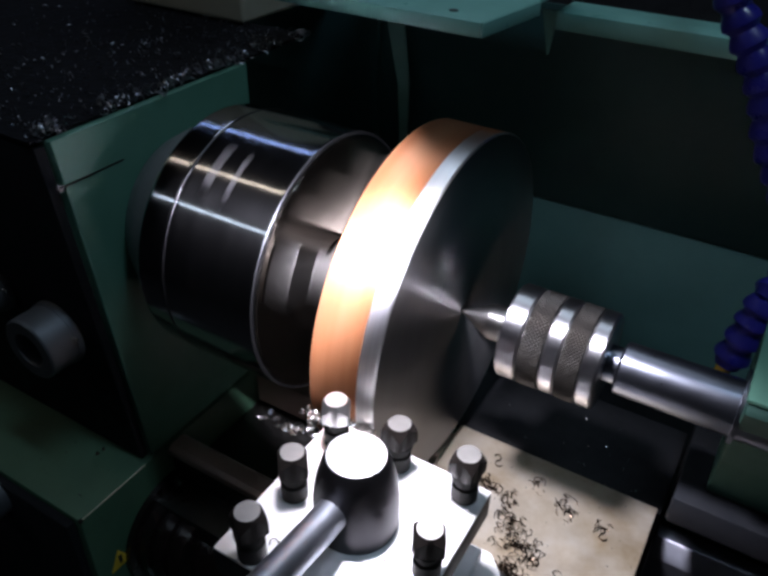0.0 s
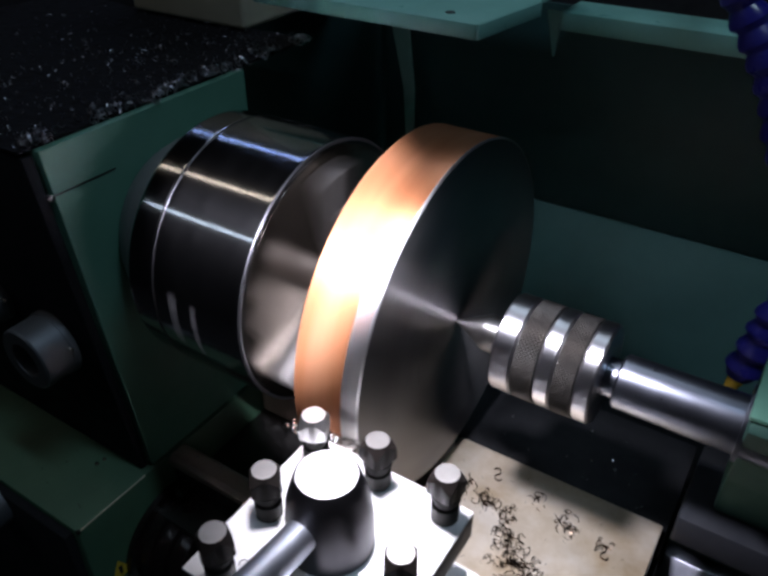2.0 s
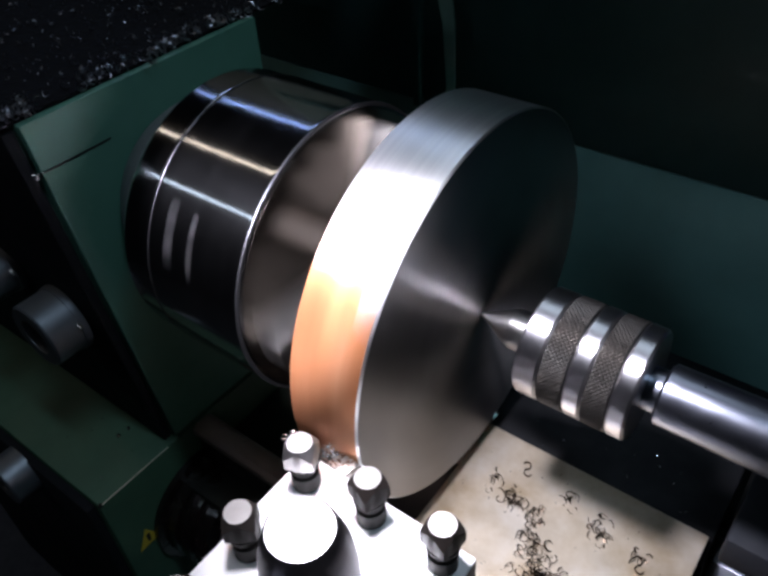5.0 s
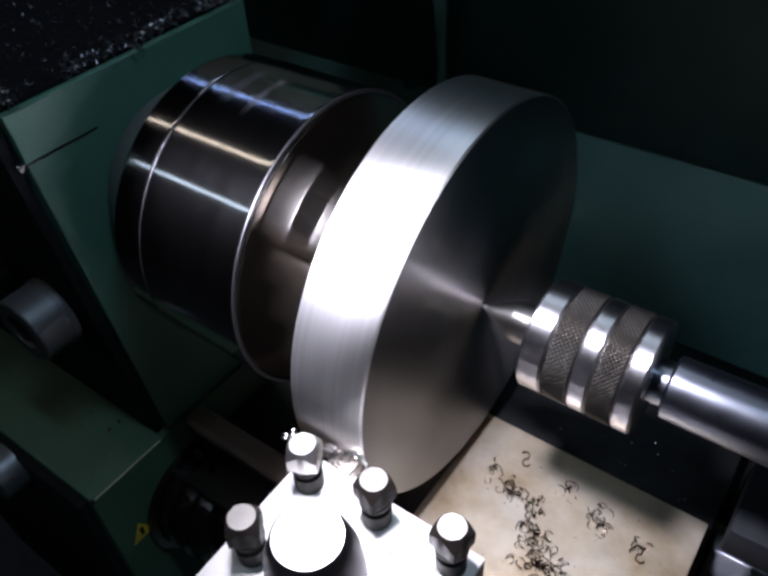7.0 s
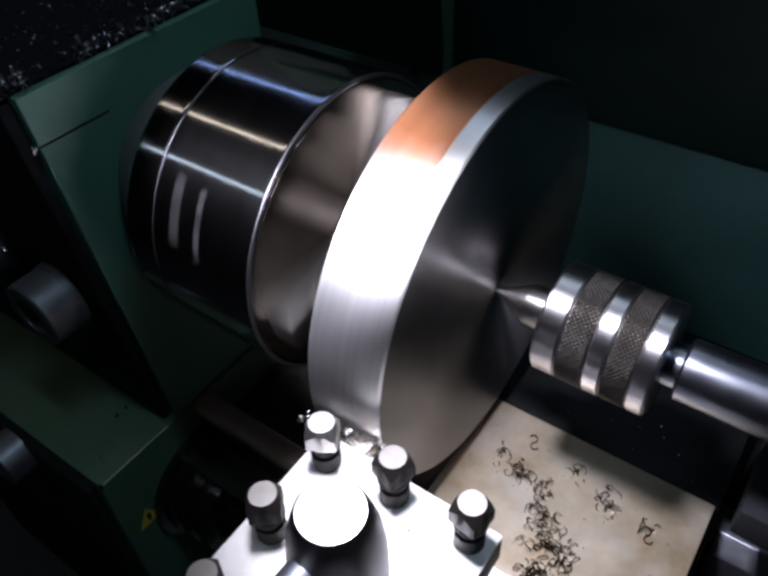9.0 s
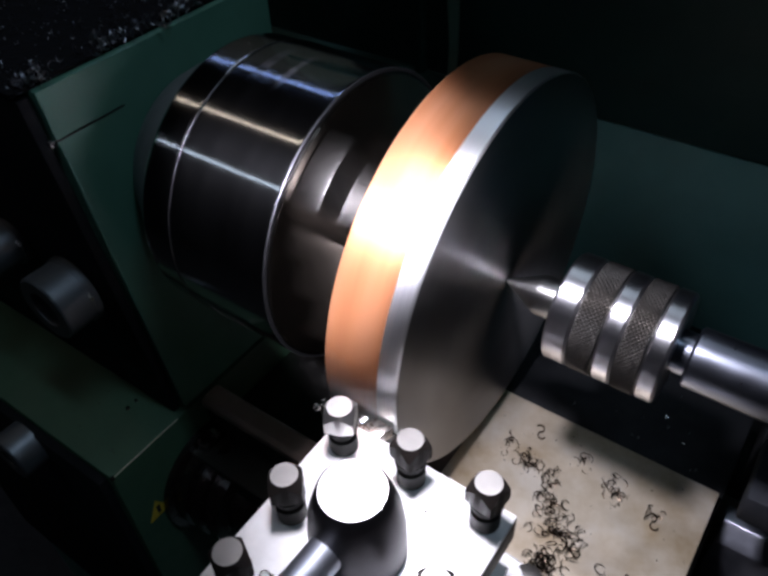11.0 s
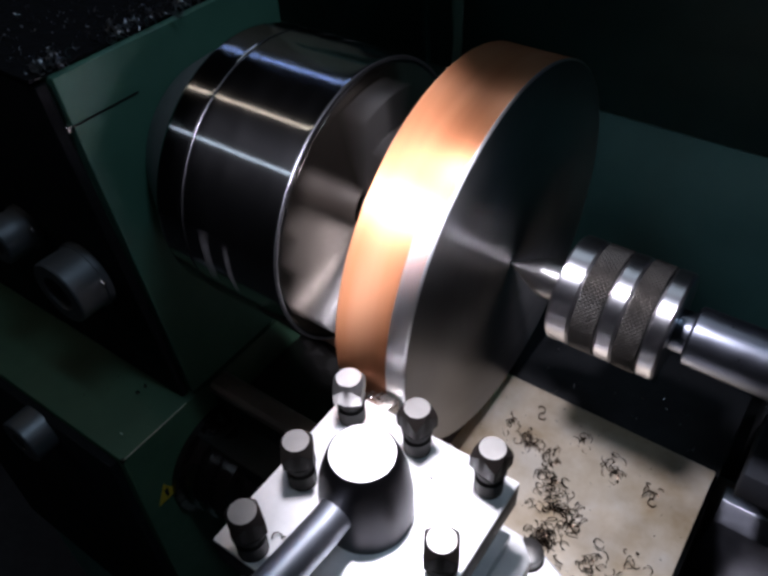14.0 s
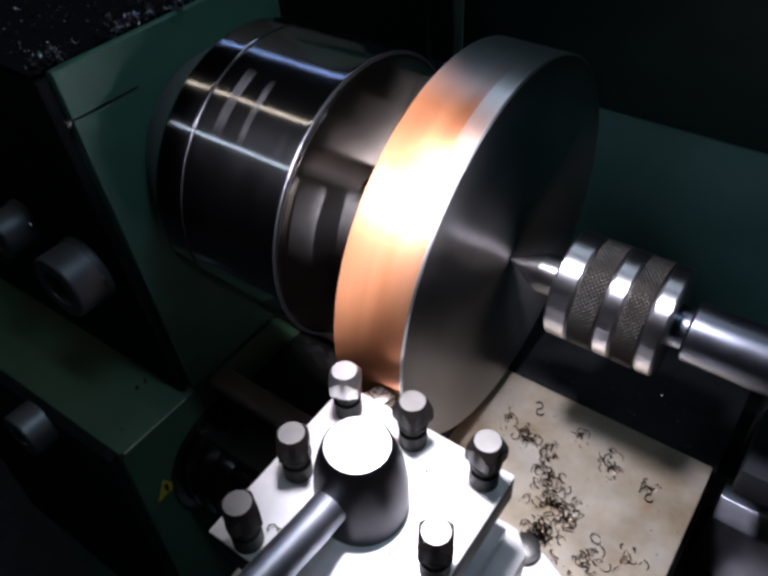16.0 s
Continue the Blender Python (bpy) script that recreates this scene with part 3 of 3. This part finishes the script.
def tool_post():
    c = thing("tool_post", "four-way steel tool post with square-headed screws and lever", "tool post", (19, -131, -37.5))
    T_ = Vector((-19, 131, 37.5))

    def cp(name, bm, mat, label="", smooth=True, parent=None):
        bmesh.ops.translate(bm, vec=T_, verts=bm.verts)
        return part(name, bm, mat, parent or c, label, smooth)
    top = 3.0
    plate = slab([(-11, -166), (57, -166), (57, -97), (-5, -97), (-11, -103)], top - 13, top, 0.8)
    # Faces not turned up are coloured dark to stand in for shade.
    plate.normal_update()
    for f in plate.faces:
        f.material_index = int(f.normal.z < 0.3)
    cp("top_block", plate, [POST, POST_SHADE], "ground top plate, its sides coloured dark as shade")
    cp("core", box(3, 43, -152, -111, -30, top - 13.2, 0.6), DARKSTEEL)
    cp("bottom_block", box(-11, 57, -166, -97, -37.5, -29.8, 0.8), POST, "ground lower plate")
    for x, y, turn in ((-2.8, -106, 28), (22.6, -104, 74), (49.3, -104, 80), (-1.2, -134.5, 40), (52, -137, 30), (1.6, -161, 62), (52, -161, 12)):
        m = Matrix.Translation((x, y, 0)) @ Matrix.Rotation(radians(turn), 4, "Z")
        body = turned_shape([(top - 8, 0), (top - 8, 4.7), (top + 6.5, 4.7), (top + 7.2, 3.9), (top + 9.6, 3.9), (top + 10.2, 5.2), (top + 11.6, 5.2), (top + 11.6, 0)], 24, "z")
        body.transform(m)
        s = cp("clamp_screw", body, THREAD, "dark threaded clamp screw")
        hd = square_head(top + 11.7, top + 21, 4.9)
        hd.transform(m)
        if turn == 28:
            cp("head", hd, [BARE_HEAD, BARE_HEAD], "square head of bare bright steel", True, s)
        else:
            cp("head", hd, [SCREW, HEADTOP], "square blackened head, its top coloured lighter as if lit", True, s)
    knob = turned_shape([(top, 0), (top, 14.4), (top + 12, 14.3), (top + 20, 13.4), (top + 26, 11.8), (top + 30.4, 10.4), (top + 31.2, 9.6), (top + 31.2, 0)], 64, "z", (22.6, -132, 0))
    # One metal throughout: light on the flat top is put into its colour.
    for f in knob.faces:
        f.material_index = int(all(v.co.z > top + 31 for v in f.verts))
    cp("clamp_knob", knob, [KNOB, KNOB_LIT], "conical steel clamping knob, its top coloured bright as if lit")
    cp("lever", pipe([(21, -136, 17), (22, -152, 20), (22.5, -178, 25), (22.5, -206, 31), (22, -236, 37)], [5.6, 5.6, 5.4, 5.2, 5.0], 24), LEVER, "round steel lever")
    t = cp("tool_holder", box(-9, 7, -150, -89, -21, -11.2, 0.6), POST, "square tool shank")
    cp("insert", slab([(-8, -93), (1, -93), (3, -86), (-5, -85.4)], -11, -6, 0.4), INSERT, "small cutting insert", True, t)
    return c


def slide_chips():
    bm = bmesh.new()
    rng = random.Random(7)

    def heap(x, y, sx, sy, n):
        for _ in range(n):
            ribbon_curl(bm, (rng.gauss(x, sx), min(rng.gauss(y, sy), 16), -94.2), rng.uniform(1.4, 3.7), rng.uniform(0.45, 1.0), 0.7, rng.uniform(0.4, 0.8), rng.uniform(-0.45, 0.45), rng.uniform(0, 6.3), 16)
    heap(17, -12, 2, 3, 8)
    heap(29, -15, 4, 3, 26)
    heap(44, -20, 2.5, 6, 22)
    heap(47, -29, 4, 4, 26)
    heap(55, -41, 5, 4, 50)
    heap(57, -58, 2.5, 2, 34)
    heap(66, -44, 2.5, 4, 16)
    heap(60, -55, 4, 4, 34)
    heap(67, -4, 2, 3, 10)
    heap(72, -10, 2, 3, 9)
    heap(53, 0, 2, 2, 6)
    heap(77, -58, 5, 5, 26)
    heap(94, -47, 3, 4, 8)
    heap(92, -9, 1.5, 1.5, 3)
    heap(86, -9, 1.5, 1.5, 3)
    for x, y, a in ((26, 6, -0.9), (88.5, -10.5, -0.9)):
        # two hooks joined to one open S
        for k in (0, 1):
            ribbon_curl(bm, (x + k * 4.6 * math.cos(a), y + k * 4.6 * math.sin(a), -94.6), 2.7, 0.62, 0.2, 0.9, 0.0, a + k * math.pi, 22, 0.0, 0.6)
    heap(84, -78, 8, 9, 24)
    for _ in range(60):
        ribbon_curl(bm, (rng.uniform(2, 108), rng.uniform(-90, 15), -94.7), rng.uniform(0.25, 0.6), 0.5, 0.3, 0.3, rng.uniform(0, 1), rng.uniform(0, 6.3), 8)
    bmesh.ops.translate(bm, vec=(-52, 60, 150), verts=bm.verts)
    ob = part("curled_chips", bm, CHIP)
    ob.location = P(52, -60, -150)
    return tagged(ob, "curled brown and grey steel chips on the slide", "swarf", kind="stuff")


def cover_chips():
    bm = bmesh.new()
    rng = random.Random(9)
    for _ in range(18):
        ribbon_curl(bm, (rng.uniform(5, 108), rng.uniform(24, 70), -99.3), rng.uniform(0.4, 1.3), rng.uniform(0.4, 0.9), 0.4, 0.5, rng.uniform(0, 1), rng.uniform(0, 6.3), 8)
    bmesh.ops.translate(bm, vec=(-52, 60, 150), verts=bm.verts)
    ob = part("small_chips", bm, BRIGHTCHIP)
    ob.location = P(52, -60, -150)
    return tagged(ob, "tiny bright chips on the black cover", "swarf", kind="stuff")


def gearbox_chips():
    bm = bmesh.new()
    rng = random.Random(21)
    for _ in range(12):
        ribbon_curl(bm, (rng.uniform(-235, -180), rng.uniform(-114, -76), -149.6), rng.uniform(0.4, 0.9), 0.6, 0.3, 0.4, rng.uniform(0, 1), rng.uniform(0, 6.3), 8)
    for _ in range(9):
        ribbon_curl(bm, (rng.uniform(-165, -60), rng.uniform(-46, -38), -149.0), rng.uniform(0.5, 1.5), 0.7, 0.4, 0.5, rng.uniform(0, 1), rng.uniform(0, 6.3), 8)
    return tagged(part("stray_chips", bm, BRIGHTCHIP), "few tiny bright chips on the gearbox and rail", "swarf", kind="stuff")


def post_chips():
    bm = bmesh.new()
    for x, y, r, a in ((5.3, -155.0, 2.2, 0.4), (7.6, -154.0, 1.3, 2.0), (39.7, -141.5, 1.6, 1.1), (40, -150, 0.8, 2.6), (33, -112, 0.6, 0.2)):
        ribbon_curl(bm, (x - 19, y + 131, 41.0), r, 0.6, 0.5, 0.6, 0.2, a)
    ob = part("chips_on_post", bm, CHIP)
    ob.location = P(19, -131, -37.5)
    return tagged(ob, "few dark curled chips on the tool post", "swarf", kind="stuff")


# ---- guards behind ----
def splash_guard():
    g = thing("splash_guard", "green sheet-metal splash guard behind the lathe bed", "splash guard", (100, 222, -400))

    def gp(name, bm, mat, label=""):
        bmesh.ops.translate(bm, vec=(-100, -222, 400), verts=bm.verts)
        return part(name, bm, mat, g, label)
    # The guard's light and shade are put into its different greens.
    gp("back_sheet", slab([(222, -48), (224, -48), (224, 91), (222, 91)], -420, 620, 0.3, "yz"), GREEN_GUARD, "upper sheet, coloured dark for the shade on it")
    gp("chute_sheet", slab([(222, -49), (224, -49), (150, -397), (148, -397)], -420, 620, 0.3, "yz"), GREEN_CHUTE, "sloping lower sheet, coloured paler for the light on it")
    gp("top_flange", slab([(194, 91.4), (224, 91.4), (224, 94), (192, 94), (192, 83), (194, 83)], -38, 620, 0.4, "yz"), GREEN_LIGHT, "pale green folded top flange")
    # Lightened enamel: the lamp's brightness on the strip is in its colour.
    STRIP_LIT = painted("lit_strip_enamel", (0.36, 0.60, 0.53), (0.30, 0.52, 0.46), 0.4)
    gp("end_strip", slab([(-172, 95), (-157, 95), (-155, 64), (-149, 22), (-148.6, -20), (-152, -80), (-158, -80), (-155.6, -20), (-158.5, 20), (-169, 64)], 209, 211, 0.2, "xz"), STRIP_LIT, "folded green end strip, lamplight put into its pale colour")
    gp("bracket", slab([(-48, 93), (-38.4, 93), (-39, 80), (-40.4, 66), (-41.4, 66)], 194.2, 196.2, 0.3, "xz"), GREEN_LIGHT, "triangular bracket")


def chuck_guard():
    g = thing("chuck_guard", "pale green raised sheet-metal chuck guard cover", "guard", (-80, 120, 110))

    def gp(name, bm, mat, label=""):
        bmesh.ops.translate(bm, vec=(80, -120, -110), verts=bm.verts)
        return part(name, bm, mat, g, label)
    gp("plate", slab([(-180, 79), (-40, 78), (-32, 136), (-28, 210), (-180, 210)], 109, 111, 0.4), GREEN_LIGHT)
    gp("front_lip", slab([(-180, 77.6), (-39, 76.6), (-39.5, 78.4), (-180, 79.4)], 104, 111.4, 0.3), GREEN_LIGHT)
    gp("side_lip", slab([(-39, 77), (-37.4, 77), (-29.4, 136), (-31, 136)], 104, 111.4, 0.3), GREEN_LIGHT)
    gp("rivet_hole", turned_shape([(111.0, 0), (111.0, 2.6), (111.4, 2.4), (111.4, 0)], 20, "z", (-61, 92, 0)), INK, "dark screw hole")
    gp("hinge_arm", box(-178, -172, 200, 207, -40, 108.6, 0.5), GREEN_GUARD)


def coolant_hose():
    h = thing("coolant_hose", "blue segmented plastic coolant hose", "hose", (100, 150, -60))
    pts = [(55, 150, 140), (67, 150, 118), (80, 150, 100), (92, 150, 80), (101, 150, 56), (114, 148, 36), (128, 138, 16), (132, 120, 2), (125, 105, -10), (122, 100, -28), (118, 97, -50)]
    cur = [Vector(p) for p in pts]
    for a, b in zip(cur, cur[1:]):
        for f in (0, 0.5):
            p, q = a.lerp(b, f), a.lerp(b, f + 0.5)
            d = (q - p).normalized()
            bm = pipe([p - d * 1, p + (q - p) * 0.35, p + (q - p) * 0.6, p + (q - p) * 0.85, q + d * 1], [7.2, 9.6, 9.8, 7.6, 6.6], 24)
            bmesh.ops.translate(bm, vec=(-100, -150, 60), verts=bm.verts)
            part("segment", bm, HOSE, h)
    bm = pipe([(118, 97, -50), (115, 94, -61)], [5, 2.6], 20)
    bmesh.ops.translate(bm, vec=(-100, -150, 60), verts=bm.verts)
    part("nozzle", bm, YELLOW, h, "yellow nozzle tip")
    bm = pipe([(55, 150, 139), (54, 190, 160), (50, 230, 170)], 6, 16)
    bmesh.ops.translate(bm, vec=(-100, -150, 60), verts=bm.verts)
    part("feed_pipe", bm, DARKSTEEL, h)


def chip_bundle(seed, size):
    """A loose bundle of curled turnings."""
    rng = random.Random(seed)
    bm = bmesh.new()
    for k in range(15):
        ribbon_curl(bm, (size * (k - 7) / 7, rng.uniform(-1.6, 1.6), rng.uniform(-1.6, 1.6)), rng.uniform(1.2, 2.6), rng.uniform(0.8, 2.0), 1.6, rng.uniform(0.4, 0.8), rng.uniform(-1.5, 1.5), rng.uniform(0, 6.3))
    return tagged(part("flying_chip", bm, BRIGHTCHIP), "bright curled turning thrown off the tool", "chip", "flying chips")


room()
headstock()
top_mat()
top_chips()
cream_box()
CHUCK_OB = chuck()
DISC_OB = workpiece()
live_centre()
tailstock()
bed()
chip_tray()
CARRIAGE_OB = carriage()
POST_OB = tool_post()
CHIPS_OB = slide_chips()
CHIPS2_OB = cover_chips()
gearbox_chips()
CHIPS3_OB = post_chips()
splash_guard()
chuck_guard()
coolant_hose()


FLYING = [chip_bundle(k, w) for k, w in ((1, 14), (2, 8), (3, 16), (4, 10), (5, 12), (6, 12))]


def motions():
    # turnings leave the tool, pass the chuck and drop into the tray
    tip = (-14, -89, -9)
    flights = (((0.0, -32, -97, -12), (0.1, -36, -98, -15), (0.4, -70, -104, -60), (0.8, -90, -112, -396), (16.0, -90, -112, -396)),
               ((0.0, *tip), (8.2, *tip), (8.35, -80, -110, -40), (8.5, -150, -126, -100), (8.7, -172, -140, -396), (16.0, -172, -140, -396)),
               ((0.0, *tip), (11.8, *tip), (12.0, -20, -91, 2), (12.4, -36, -90, 1), (12.5, -39, -91, 3), (12.6, -43, -92, 3), (12.8, -75, -100, -40), (13.2, -110, -110, -396), (16.0, -110, -110, -396)),
               ((0.0, *tip), (14.1, *tip), (14.4, -74, -91, 10), (14.5, -80, -90, 11), (14.6, -86, -90, 9), (14.8, -125, -92, -40), (15.2, -145, -130, -396), (16.0, -145, -130, -396)),
               ((0.0, *tip), (0.8, *tip), (0.95, -70, -94, -26), (1.0, -79, -95, -32), (1.1, -92, -97, -50), (1.5, -120, -108, -396), (16.0, -120, -108, -396)),
               ((0.0, *tip), (12.7, *tip), (12.95, -100, -81, -92), (13.0, -106, -80, -99), (13.1, -112, -79, -112), (13.5, -120, -100, -396), (16.0, -120, -100, -396)))
    for n, (ob, rows) in enumerate(zip(FLYING, flights)):
        walk(ob, [(t, pose(x * U, y * U, z * U, 20 * n + 35 * k, 4 * k, 10 + 6 * k)) for k, (t, x, y, z) in enumerate(rows)])
    # the spindle turns at 125 revolutions a minute, its top towards the front
    spin = [(k / 30, pose(0, 0, 0, 25.0 * k)) for k in range(481)]
    walk(CHUCK_OB, spin)
    walk(DISC_OB, spin)
    # the carriage feeds towards the chuck
    for ob in (CARRIAGE_OB, POST_OB, CHIPS_OB, CHIPS2_OB, CHIPS3_OB):
        base = ob.location.copy()
        walk(ob, [(t, pose(base.x - 5.0 * U * t / 16, base.y, base.z)) for t in (0.0, 4.0, 8.0, 12.0, 16.0)])


motions()
